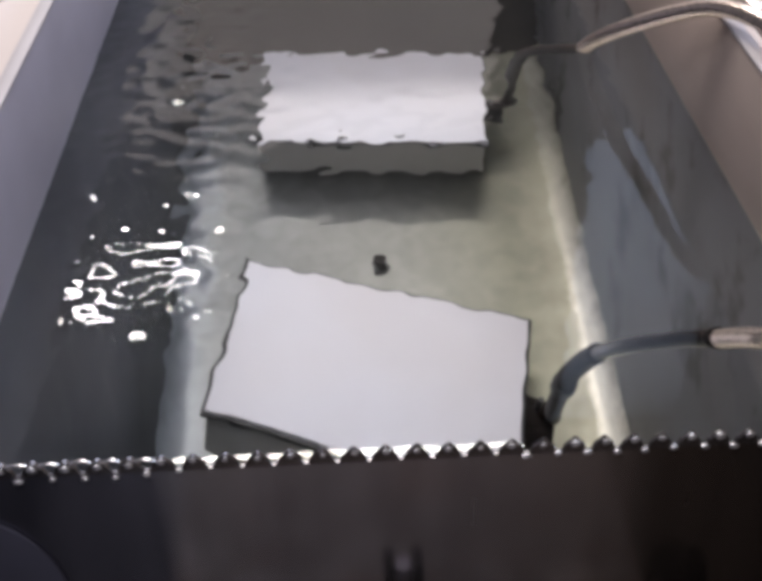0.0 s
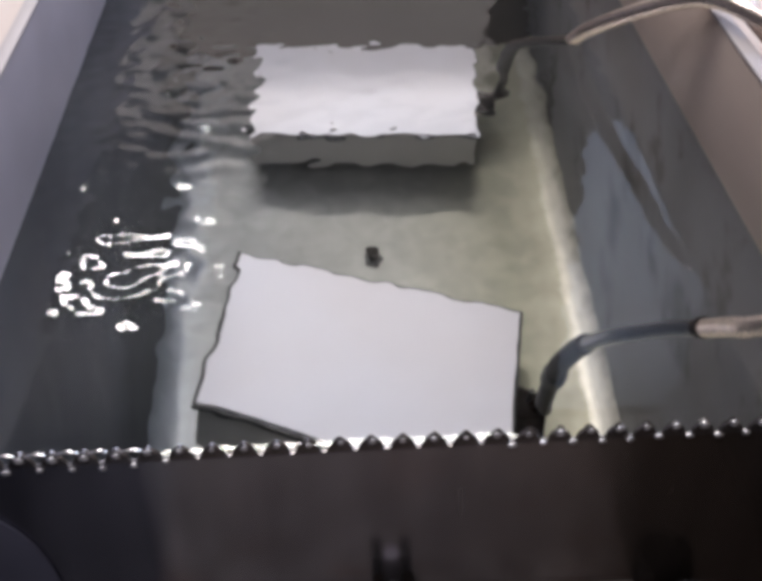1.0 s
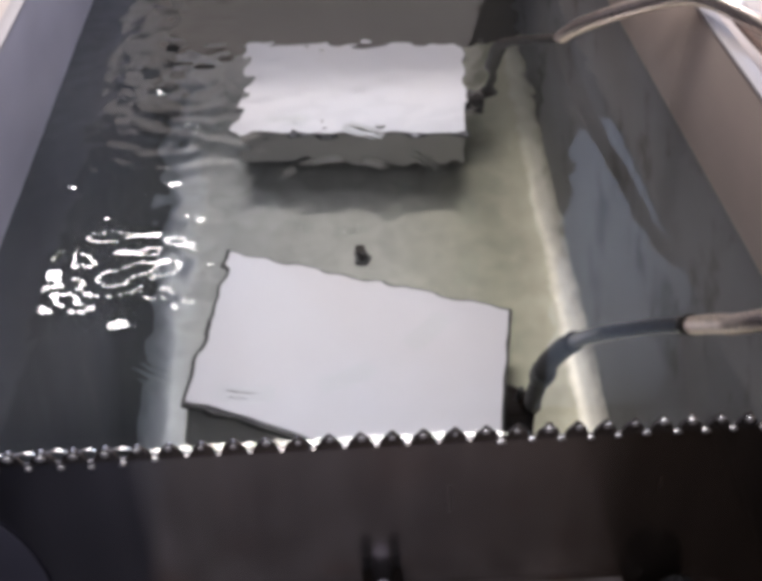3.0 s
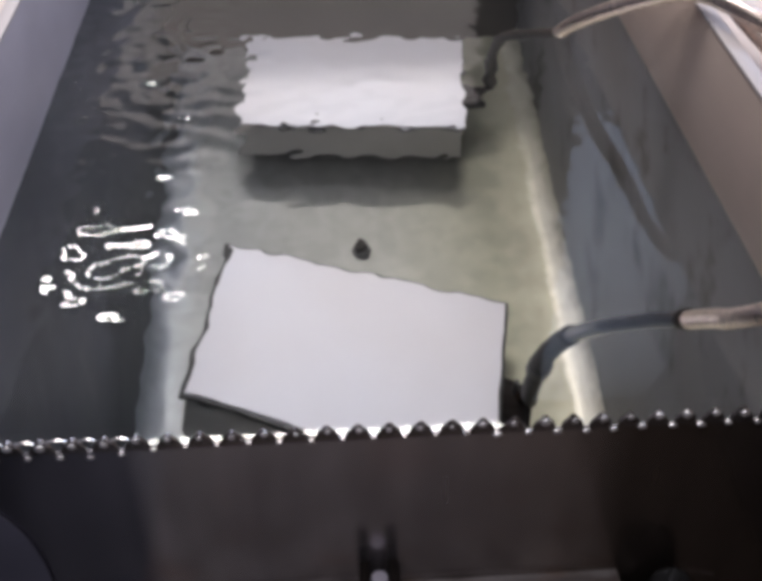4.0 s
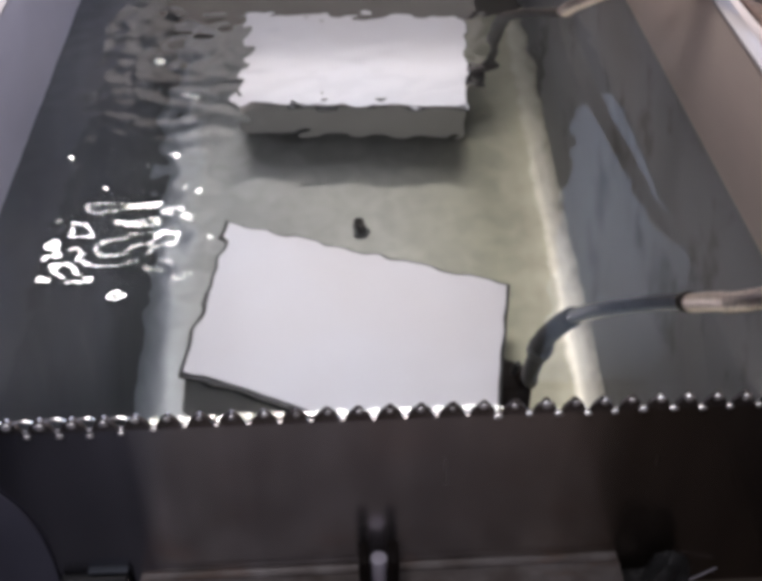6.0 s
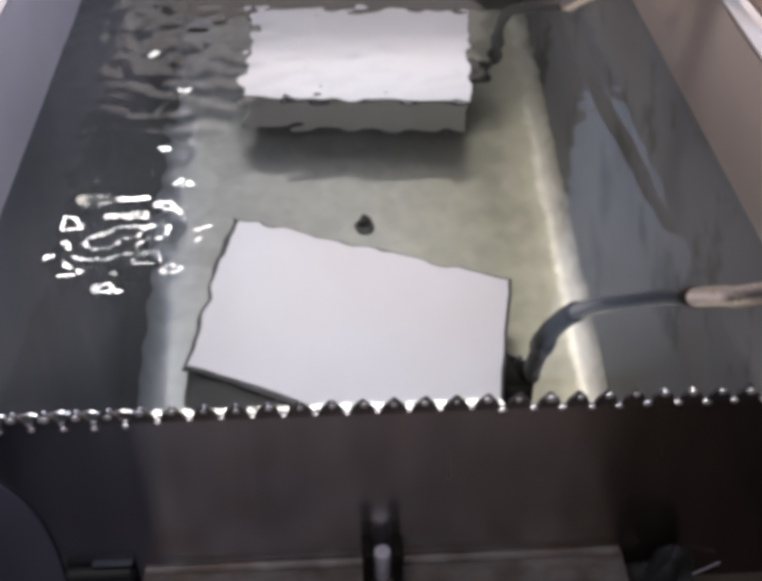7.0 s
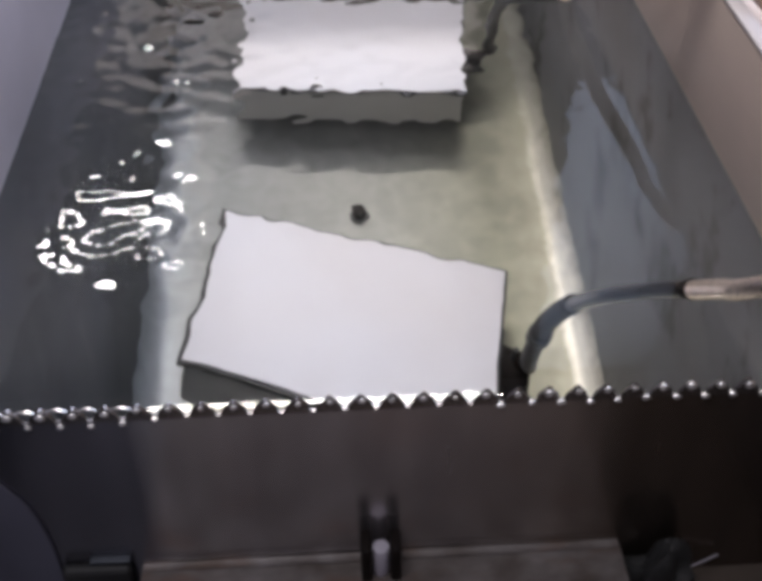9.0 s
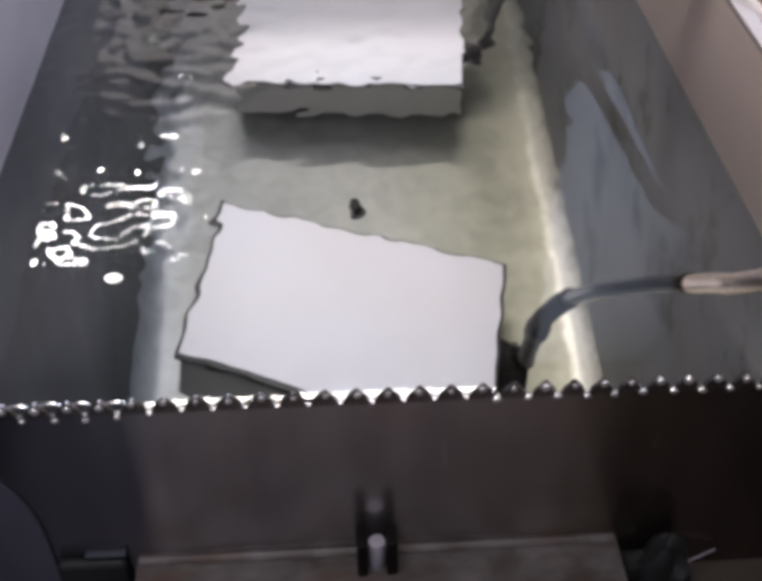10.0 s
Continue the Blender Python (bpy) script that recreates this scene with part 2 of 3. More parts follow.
def smooth_path(pts, step=0.004):
    pts = [Vector(p) for p in pts]
    pts = [2 * pts[0] - pts[1]] + pts + [2 * pts[-1] - pts[-2]]
    out = []
    for i in range(1, len(pts) - 2):
        a, b, c, d = pts[i - 1:i + 3]
        n = max(2, int((c - b).length / step))
        for k in range(n):
            t = k / n
            out.append(0.5 * (2 * b + (c - a) * t + (2 * a - 5 * b + 4 * c - d) * t * t + (3 * b - a - 3 * c + d) * t ** 3))
    out.append(pts[-2])
    return out


def tube(pts, r, n=14, rib=0.0, pitch=0.006, step=0.004):
    """A hose along a smooth line; rib: depth of its corrugation."""
    bm = bmesh.new()
    line = smooth_path(pts, step)
    rings, run = [], 0.0
    up = Vector((0.13, 0.31, 0.94)).normalized()
    for i, p in enumerate(line):
        t = (line[min(i + 1, len(line) - 1)] - line[max(i - 1, 0)]).normalized()
        if i:
            run += (p - line[i - 1]).length
        u = t.cross(up).normalized()
        w = t.cross(u)
        ph = 2 * math.pi * run / pitch
        rings.append([bm.verts.new(p + (r + rib * math.cos(ph + 4 * math.pi * k / n) * math.cos(ph - 4 * math.pi * k / n)) * (u * math.cos(2 * math.pi * k / n) + w * math.sin(2 * math.pi * k / n))) for k in range(n)])
    for a, b in zip(rings, rings[1:]):
        for k in range(n):
            bm.faces.new((a[k], a[(k + 1) % n], b[(k + 1) % n], b[k]))
    bm.faces.new(rings[0][::-1])
    bm.faces.new(rings[-1])
    bmesh.ops.recalc_face_normals(bm, faces=bm.faces)
    return bm


def empty(name, m, label, category, group=""):
    ob = new(name)
    ob.empty_display_size = 0.05
    ob.matrix_basis = m
    return tagged(ob, label, category, group)


# ---- the tank: inside from XL to XR, WEIR to BACK, water level at z = 0 ----
XL, XR, WEIR, BACK, DEEP, RIM, SILL, FLARE = -0.334, 0.420, 0.565, 2.26, -1.07, 0.136, -0.186, 0.034


def structure(name, bm, mat, smooth=True, label=""):
    return tagged(part(name, bm, mat, None, label, None, smooth), kind="structure", category="tank wall" if "wall" in name else "")


for name, x0, x1 in (("wall_west", XL - 0.06, XL), ("wall_east", XR, XR + 0.06)):
    side = block(x0, x1, 0.10, BACK + 0.06, DEEP - 0.05, 0.06)
    if name == "wall_east":  # leans out towards its foot
        for v in side.verts:
            v.co.x += FLARE if v.co.z < -0.5 else 0.0
    w = structure(name, side, STEEL_SIDE if name == "wall_west" else STEEL_EAST, label="stainless steel tank side under water, light and shade in its colour")
    inner = XL if name == "wall_west" else XR
    s = -1 if name == "wall_west" else 1
    lo, hi = sorted((inner - s * 0.002, inner + s * 0.010))
    part("upper_side", block(lo, hi, 0.10, BACK + 0.06, 0.0 - 0.012, RIM, 0.002), STEEL_RIM if s < 0 else STEEL_WARM, w, "dry brushed steel above the water line")
    reach = 0.013 if s < 0 else 0.014
    lo, hi = sorted((inner - s * 0.003, inner + s * reach))
    part("rim", block(lo, hi, 0.10, BACK + 0.06, RIM, RIM + 0.005, 0.002), RIM_PALE, w, "pale worn steel flange")

structure("wall_back", block(XL, XR + FLARE - 0.002, BACK, BACK + 0.06, DEEP - 0.05, RIM), STEEL_BACK, label="brown-grey steel end wall of the tank")
structure("wall_front", block(XL, XR, 0.10, 0.11, SILL - 0.05, 0.0), STEEL_RIM, label="steel end wall of the overflow trough")


def tank_floor():
    bm = bmesh.new()
    r, n, XF = 0.05, 8, XR + FLARE
    prof = [(XL, DEEP + 0.30)]
    for k in range(n + 1):
        a = math.pi + k / n * math.pi / 2
        prof.append((XL + r + r * math.cos(a), DEEP + r + r * math.sin(a)))
    mid = [(XL + r + (XF - XL - 2 * r) * k / 12, DEEP) for k in range(1, 12)]
    prof += mid
    for k in range(n + 1):
        a = 1.5 * math.pi + k / n * math.pi / 2
        prof.append((XF - r + r * math.cos(a), DEEP + r + r * math.sin(a)))
    prof = prof[1:]
    rows = []
    for j in range(25):
        y = WEIR + (BACK - WEIR) * j / 24
        rows.append([bm.verts.new((x, y, z)) for x, z in prof])
    for a, b in zip(rows, rows[1:]):
        for k in range(len(prof) - 1):
            bm.faces.new((a[k], a[k + 1], b[k + 1], b[k]))
    low = [[bm.verts.new((x, y, DEEP - 0.03)) for x in (XL, XF)] for y in (WEIR, BACK)]
    bm.faces.new((low[0][0], low[1][0], low[1][1], low[0][1]))
    return bm


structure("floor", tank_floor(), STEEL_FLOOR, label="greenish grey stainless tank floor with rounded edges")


# drain in the floor
drain = empty("floor_drain", pose(0.058, 1.62, DEEP), "small black plug in a round drain in the steel floor", "drain")
part("cup", rod(0.012, 0.0, 0.030, 20, 0.010, 0.003), RUBBER, drain, "black rubber plug")
part("collar", tube([(0.015 * math.cos(a * math.pi / 12), 0.015 * math.sin(a * math.pi / 12), 0.003) for a in range(25)], 0.004, 8), SEAM, drain)

# ---- weir with saw teeth, and the overflow trough before it ----
PITCH, PITCH_EAST = 0.0249, 0.0229
weir = empty("overflow_weir", pose(0, WEIR, 0), "dark wet steel overflow weir with a saw-toothed top edge", "weir")
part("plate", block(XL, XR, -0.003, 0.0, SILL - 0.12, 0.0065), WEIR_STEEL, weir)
part("lower_plate", block(XL, XR, -0.003, 0.0, DEEP, SILL - 0.12), STEEL_SIDE, weir)


def tooth():
    bm = bmesh.new()
    h = PITCH / 2
    half = [(1.0, 0.0058), (0.88, 0.0064), (0.76, 0.0098), (0.66, 0.0128), (0.50, 0.0150), (0.32, 0.0172), (0.16, 0.0200)]
    prof = [(-h * u, z) for u, z in half] + [(0, 0.0210)] + [(h * u, z) for u, z in reversed(half)]
    f = [bm.verts.new((x, -0.0034, z)) for x, z in prof]
    b = [bm.verts.new((x, 0.0, z)) for x, z in prof]
    bm.faces.new(f)
    bm.faces.new(b[::-1])
    for i in range(len(prof)):
        j = (i + 1) % len(prof)
        bm.faces.new((f[j], f[i], b[i], b[j]))
    bmesh.ops.recalc_face_normals(bm, faces=bm.faces)
    return bm


def bead(rx, ry, rz):
    bm = bmesh.new()
    bmesh.ops.create_icosphere(bm, subdivisions=3, radius=1)
    for v in bm.verts:
        v.co = (v.co.x * rx, v.co.y * ry, v.co.z * rz)
    return bm


tooth_mesh = mesh_of("tooth", tooth(), STEEL_DARK)
# polished steel beads and arcs, added as the glints on the wet teeth
tip_mesh = mesh_of("tip_glint", bead(0.0034, 0.0028, 0.0030), STEEL_BRIGHT)
notch_mesh = mesh_of("notch_glint", bead(0.0034, 0.0026, 0.0022), STEEL_BRIGHT)
lip_mesh = mesh_of("water_lip", tube([(0.0086 * math.cos(radians(a)), 0.0, 0.0030 * math.sin(radians(a))) for a in range(15, 166, 15)], 0.0013, 8, step=0.0008), STEEL_BRIGHT)
rng = random.Random(4)
x, spots = 0.0215 - PITCH * 14, []
while x < XR - PITCH / 2:
    gap = PITCH if x < 0.16 else PITCH_EAST
    if x > XL + PITCH / 2:
        spots.append((x, gap))
    x += gap
for x, gap in spots:
    t = new("tooth", tooth_mesh)
    t.parent = weir
    t.location = (x, 0, 0)
    t.scale.x = gap / PITCH
    west, ends = x < -0.16, not -0.15 < x < 0.12
    d = new("tip", tip_mesh)
    d.parent = t
    d.location = (rng.uniform(-0.0008, 0.0008), -0.0033, (0.0145 if west else 0.0168) + rng.uniform(-0.0008, 0.0008))
    d.scale = [rng.uniform(0.7, 1.1) * (1.15 if ends else 0.85)] * 3
    d.scale.x *= 1.15
    if ends:
        d = new("notch_bead", notch_mesh)
        d.parent = weir
        d.location = (x + gap / 2 + rng.uniform(-0.0015, 0.0015), -0.0035, (0.0025 if west else 0.0058) + rng.uniform(-0.001, 0.001))
        d.scale = [rng.uniform(0.9, 1.4), 1.0, rng.uniform(0.8, 1.1)]
    if west:
        d = new("water_lip", lip_mesh)
        d.parent = weir
        d.location = (x + gap / 2 + rng.uniform(-0.001, 0.001), -0.003, 0.0168)
        d.scale = [rng.uniform(0.8, 1.05), 1.0, rng.uniform(0.8, 1.3)]

part("bracket", block(-0.248, -0.186, -0.016, -0.003, SILL - 0.048, SILL + 0.010, 0.006, 4), SEAM, weir, "dark stained bracket")
part("weld", tube([(-0.176, -0.006, SILL - 0.001), (0.03, -0.007, SILL), (0.254, -0.006, SILL - 0.001)], 0.0055, 10, 0.0005, 0.009, 0.002), STEEL_TROUGH, weir, "lumpy weld along the trough floor")
part("ledge", block(-0.222, -0.186, -0.011, -0.003, SILL + 0.013, SILL + 0.017, 0.0015), STEEL_SIDE, weir, "small grey steel ledge")
structure("trough_floor", block(-0.178, 0.256, 0.11, WEIR - 0.003, SILL - 0.03, SILL), STEEL_TROUGH, label="grey steel floor of the overflow trough")
structure("trough_bed_west", block(XL, -0.03, 0.11, WEIR - 0.003, SILL - 0.09, SILL - 0.05), BED_GREY, label="grey sunken bed of the overflow trough")
structure("trough_bed_east", block(-0.03, XR, 0.11, WEIR - 0.003, SILL - 0.09, SILL - 0.05), BED_DARK, label="dark brown bed of the overflow trough")


def lump(rx, ry, rz, seed):
    bm = bmesh.new()
    bmesh.ops.create_icosphere(bm, subdivisions=4, radius=1)
    for v in bm.verts:
        k = 1 + 0.45 * noise.noise(v.co * 1.7 + Vector((seed, 0, 0))) + 0.07 * noise.noise(v.co * 6.0 + Vector((0, seed, 0)))
        v.co = (v.co.x * rx * k, v.co.y * ry * k, max(v.co.z * rz * k, -0.25 * rz))
    return bm


tagged(part("sludge_clump", lump(0.034, 0.022, 0.070, 3.1), SEAM, None, "", pose(0.290, 0.535, SILL - 0.050)), "clump of black sludge beside the trough floor", "sludge")


def gusset():
    bm = bmesh.new()
    prof = [(XL, -0.035)] + [(-0.334 + 0.084 * math.sin(radians(a)) ** 0.85, -0.185 + 0.15 * math.cos(radians(a)) ** 0.75) for a in range(6, 91, 6)] + [(-0.250, -0.30), (XL, -0.30)]
    f = [bm.verts.new((px, WEIR - 0.0065, z)) for px, z in prof]
    b = [bm.verts.new((px, WEIR - 0.004, z)) for px, z in prof]
    bm.faces.new(f)
    bm.faces.new(b[::-1])
    for i in range(len(prof)):
        j = (i + 1) % len(prof)
        bm.faces.new((f[j], f[i], b[i], b[j]))
    bmesh.ops.recalc_face_normals(bm, faces=bm.faces)
    return bm


tagged(part("corner_gusset", gusset(), STEEL_BLUE), "rounded bluish steel gusset plate in the trough corner", "plate")
post = empty("drain_post", pose(0.036, WEIR - 0.022, SILL), "upright steel bolt in a dark clamp on the trough floor", "bolt")
part("bolt", rod(0.0075, 0, 0.036, 20, bevel=0.0008), STEEL_RIM, post)
for sx in (-1, 1):
    part("clamp_cheek", block(sx * 0.013 - 0.0045, sx * 0.013 + 0.0045, -0.012, 0.012, 0, 0.045, 0.002), RUBBER, post)

wire = empty("bent_wire", pose(0, 0, 0), "thin bright bent wire hanging in the trough", "wire")
part("strand", tube([(0.352, 0.556, -0.208), (0.335, 0.550, -0.210), (0.322, 0.545, -0.212), (0.322, 0.535, -0.220), (0.330, 0.52, SILL - 0.05)], 0.0007, 8), STEEL_RIM, wire)

# ---- the water ----


def water_sheet():
    nx, ny = 380, 760
    x0, x1, y0, y1 = XL - 0.045, XR + 0.045, WEIR + 0.001, BACK + 0.02
    xs, ys = np.meshgrid(np.linspace(x0, x1, nx), np.linspace(y0, y1, ny))
    r = np.random.RandomState(7)
    z = np.zeros_like(xs)
    for k in range(90):
        lam = 0.014 * (0.065 / 0.014) ** r.rand()
        a = r.rand() * 2 * np.pi
        kk = 2 * np.pi / lam
        slope = 0.0024 * (lam / 0.03) ** 0.25
        z += slope / kk * np.sin(kk * (np.cos(a) * xs + np.sin(a) * ys) + r.rand() * 6.3)
    fine = np.zeros_like(xs)
    for k in range(44):
        lam = 0.024 * 2.6 ** r.rand()
        a = np.pi / 2 + r.randn() * 0.9
        kk = 2 * np.pi / lam
        fine += 0.0071 / kk * np.sin(kk * (np.cos(a) * xs + np.sin(a) * ys) + r.rand() * 6.3)
    busy = np.clip((-0.085 - xs) / 0.07, 0.0, 1.0) * np.clip((ys - 0.62) / 0.16, 0.10, 1.0)
    z = z + fine * busy
    calm = np.clip((ys - y0) / 0.05, 0.0, 1.0)
    z *= calm * np.clip((ys - 0.52) / 0.32, 0.3, 1.0) * (1.0 + 0.6 * np.clip((ys - 1.02) / 0.15, 0.0, 1.0)) * (0.34 + 0.66 * np.clip((0.22 - xs) / 0.40, 0.0, 1.0))
    z -= 0.0014 * np.exp(-(ys - WEIR - 0.018) / 0.03)  # drawn down towards the weir
    co = np.stack([xs, ys, z], -1).reshape(-1, 3)
    idx = np.arange(nx * ny).reshape(ny, nx)
    fa = np.stack([idx[:-1, :-1], idx[:-1, 1:], idx[1:, 1:], idx[1:, :-1]], -1).reshape(-1, 4)
    me = bpy.data.meshes.new("water")
    me.from_pydata(co.tolist(), [], fa.tolist())
    me.materials.append(WATER)
    me.shade_smooth()
    ob = new("water", me)
    ob.visible_shadow = False
    return tagged(ob, "clear rippling water that fills the steel tank", "water", kind="structure")


water = water_sheet()


def ripple_arc(radius=0.15, span=26, width=0.026, height=0.0010):
    """One arc of a spreading ring: a thin lens of water with two crests."""
    bm = bmesh.new()
    top, bot = [], []
    for i in range(15):
        a = radians(-span / 2 + span * i / 14)
        tr, br = [], []
        for k in range(33):
            u = k / 32
            rr = radius + (u - 0.5) * width
            h = 0.00003 + height * math.sin(math.pi * (i + 0.5) / 15) ** 0.6 * math.sin(math.pi * u) * (0.5 - 0.5 * math.cos(6 * math.pi * u))
            tr.append(bm.verts.new((rr * math.cos(a) - radius, rr * math.sin(a), h)))
            br.append(bm.verts.new((rr * math.cos(a) - radius, rr * math.sin(a), 0.0)))
        top.append(tr)
        bot.append(br)
    for i in range(14):
        for k in range(32):
            bm.faces.new((top[i][k], top[i + 1][k], top[i + 1][k + 1], top[i][k + 1]))
            bm.faces.new((bot[i][k], bot[i][k + 1], bot[i + 1][k + 1], bot[i + 1][k]))
    edge_t = [top[0][k] for k in range(33)] + [top[i][32] for i in range(1, 15)] + [top[14][k] for k in range(31, -1, -1)] + [top[i][0] for i in range(13, 0, -1)]
    edge_b = [bot[0][k] for k in range(33)] + [bot[i][32] for i in range(1, 15)] + [bot[14][k] for k in range(31, -1, -1)] + [bot[i][0] for i in range(13, 0, -1)]
    for i in range(len(edge_t)):
        j = (i + 1) % len(edge_t)
        bm.faces.new((edge_t[i], edge_t[j], edge_b[j], edge_b[i]))
    bmesh.ops.recalc_face_normals(bm, faces=bm.faces)
    return bm


ring = empty("ripple_ring", pose(-0.083, 1.160, 0.0016), "ring of ripples spreading where a drop fell", "ripple")
arc_mesh = mesh_of("ripple", ripple_arc(), RIPPLE)
arcs = []
for k in range(14):
    a = new("ripple", arc_mesh)
    a.parent = ring
    a.visible_shadow = False
    arcs.append(a)

small_ring = empty("ripple_ring", pose(0.014, 0.935, 0.0016), "small ring of ripples where a splashed drop fell back", "ripple")
small_mesh = mesh_of("ripple", ripple_arc(0.04, 46, 0.016, 0.00050), RIPPLE)
small_arcs = []
for k in range(8):
    a = new("ripple", small_mesh)
    a.parent = small_ring
    a.visible_shadow = False
    small_arcs.append(a)

drop_mesh = mesh_of("drop", bead(0.0042, 0.0042, 0.0046), WATER)
drops = []
for k in range(9):
    d = new("water_drop", drop_mesh)
    d.scale = [(1.5, 0.8, 1.1, 0.6, 0.9, 1.3, 0.7, 1.0, 1.7)[k]] * 3
    drops.append(tagged(d, "clear water drop thrown up by the splash", "water drop", "splashed drops"))

# ---- the two immersed boxes with their conduits ----


def box_thing(m, w, d, h, feet, label, lip, gland):
    e = empty("transducer_box", m, label, "steel box", "boxes in the tank")
    part("body", block(-w / 2 + 0.004, w / 2 - 0.004, -d / 2 + 0.004, d / 2 - 0.004, -h, -0.008, 0.006, 3), BOX_SIDE, e, "grey steel sides")
    lid = part("lid", block(-w / 2, w / 2, -d / 2, d / 2, -0.005, 0.0, 0.0015), BOX_TOP, e, "white satin steel face")
    part("seam", block(-w / 2 - lip, w / 2 + lip, -d / 2 - lip, d / 2 + lip, -0.004 - lip * 1.4, -0.004, 0.002), SEAM, lid, "dark seam under the lid")
    cable_gland = part("gland", rod(gland, 0, gland * 1.6, 20, gland * 0.72, 0.004), RUBBER, e, "black cable gland", pose(w / 2 - 0.004, 0, -h * 0.5, 0, 90, 0))
    part("locknut", rod(gland * 1.06, 0.0, gland * 0.28, 6, bevel=0.002), SEAM, cable_gland, "dark steel locknut")
    part("screw", rod(gland * 0.13, gland * 0.7, gland * 1.5, 10), SEAM, cable_gland, "small upright clamp screw", pose(0, 0, gland * 0.8, 0, -90, 0))
    for sx, sy, z in feet:
        part("foot", rod(0.014, z, 0.004 - h, 16), RUBBER, e, "", Matrix.Translation((sx * (w / 2 - 0.09), sy * (d / 2 - 0.09), 0)))
    return e


far_box = box_thing(pose(0.0615, 1.954, -0.87, 1, 0, -4.8), 0.452, 0.290, 0.115, [(a, b, -0.20) for a in (-1, 1) for b in (-1, 1)], "white-faced steel box standing flat on the tank floor under water", 0.002, 0.030)
for sx, sy in ((-0.066, -0.118), (0.055, -0.122)):
    part("screw", rod(0.0038, 0, 0.002, 12), SEAM, far_box, "", Matrix.Translation((sx, sy, 0)))
near_box = box_thing(pose(0.0342, 1.283, -0.90, 0.3, 10.6, -11.7), 0.495, 0.313, 0.120, [(-1, -1, -0.203), (-1, 1, -0.203), (1, -1, -0.143), (1, 1, -0.143)], "white-faced steel box lying askew under water beside the weir", 0.0062, 0.041)

near_hose = empty("near_conduit", pose(0, 0, 0), "dark conduit rising from the tilted box, braided above water", "hose")
part("sunken_length", tube([(0.292, 1.232, -0.992), (0.314, 1.214, -0.968), (0.311, 1.180, -0.915), (0.2944, 1.1167, -0.80), (0.2812, 1.0329, -0.62), (0.2734, 0.9694, -0.48), (0.2718, 0.9096, -0.36), (0.2744, 0.8559, -0.26), (0.2834, 0.797, -0.16), (0.3047, 0.7489, -0.08), (0.3144, 0.7266, -0.045), (0.3245, 0.6948, 0.0)], 0.0100, 16), HOSE_WET, near_hose, "smooth dark grey sheath")
part("boot", tube([(0.311, 1.180, -0.915), (0.2944, 1.1167, -0.80), (0.2812, 1.0329, -0.62), (0.2765, 0.995, -0.535)], 0.0128, 16), RUBBER, near_hose, "dark rubber boot")
part("elbow", tube([(0.2765, 0.995, -0.535), (0.2734, 0.9694, -0.48), (0.2718, 0.9096, -0.36), (0.2735, 0.868, -0.28)], 0.0132, 16, 0.0005, 0.02), RUBBER, near_hose, "thick dark coupling")
part("clip", tube([(0.2800, 1.026, -0.605), (0.2775, 1.004, -0.555)], 0.0165, 16), SEAM, near_hose, "dark band clip")
part("ferrule", tube([(0.3235, 0.6990, -0.005), (0.3250, 0.6895, 0.005)], 0.0104, 16), RUBBER, near_hose, "dark ferrule where the braid begins")
part("braided_length", tube([(0.323, 0.702, -0.006), (0.3245, 0.6948, 0.0), (0.326, 0.667, 0.025), (0.327, 0.641, 0.048), (0.328, 0.617, 0.068), (0.340, 0.581, 0.105), (0.375, 0.556, 0.142), (0.42, 0.541, 0.156), (0.50, 0.531, 0.145), (0.62, 0.526, 0.067)], 0.0090, 20, 0.00007, 0.0060, 0.0009), BRAID, near_hose, "tan braided steel sleeve")
far_hose = empty("far_conduit", pose(0, 0, 0), "thin conduit from the flat box, sleeved in pale braid", "hose")
part("sunken_length", tube([(0.29, 1.95, -0.93), (0.335, 1.960, -0.93), (0.342, 1.924, -0.850), (0.307, 1.720, -0.550), (0.295, 1.610, -0.380), (0.294, 1.531, -0.270), (0.308, 1.401, -0.120), (0.324, 1.292, 0.000)], 0.0110, 12), HOSE_BROWN, far_hose, "dull brown sheath")
part("braided_length", tube([(0.324, 1.294, -0.002), (0.324, 1.292, 0.0), (0.332, 1.255, 0.03), (0.355, 1.187, 0.078), (0.388, 1.118, 0.124), (0.410, 1.05, 0.157), (0.436, 0.995, 0.163), (0.50, 0.93, 0.14), (0.62, 0.90, 0.068)], 0.0098, 20, 0.00012, 0.0060, 0.0009), BRAID, far_hose, "pale braided steel sleeve")

spare = empty("spare_conduit", pose(0, 0, 0), "pale braided conduit lying over the bench", "hose")
part("braided_length", tube([(0.455, 1.50, 0.14), (0.462, 1.30, 0.135), (0.480, 1.16, 0.115), (0.52, 1.02, 0.085), (0.60, 0.88, 0.07), (0.75, 0.80, 0.07)], 0.012, 20, 0.0003, 0.0060, 0.0012), BRAID, spare)
coil = empty("cable_coil", pose(-0.490, 1.40, 0.055), "thin brown cable coiled on the pale bench", "cable")
part("cable", tube([((0.017 + 0.0005 * k) * math.cos(k * 0.5), (0.014 + 0.0005 * k) * math.sin(k * 0.5), 0.003 + 0.0001 * k) for k in range(30)], 0.0022, 8, step=0.006), CABLE_BROWN, coil)

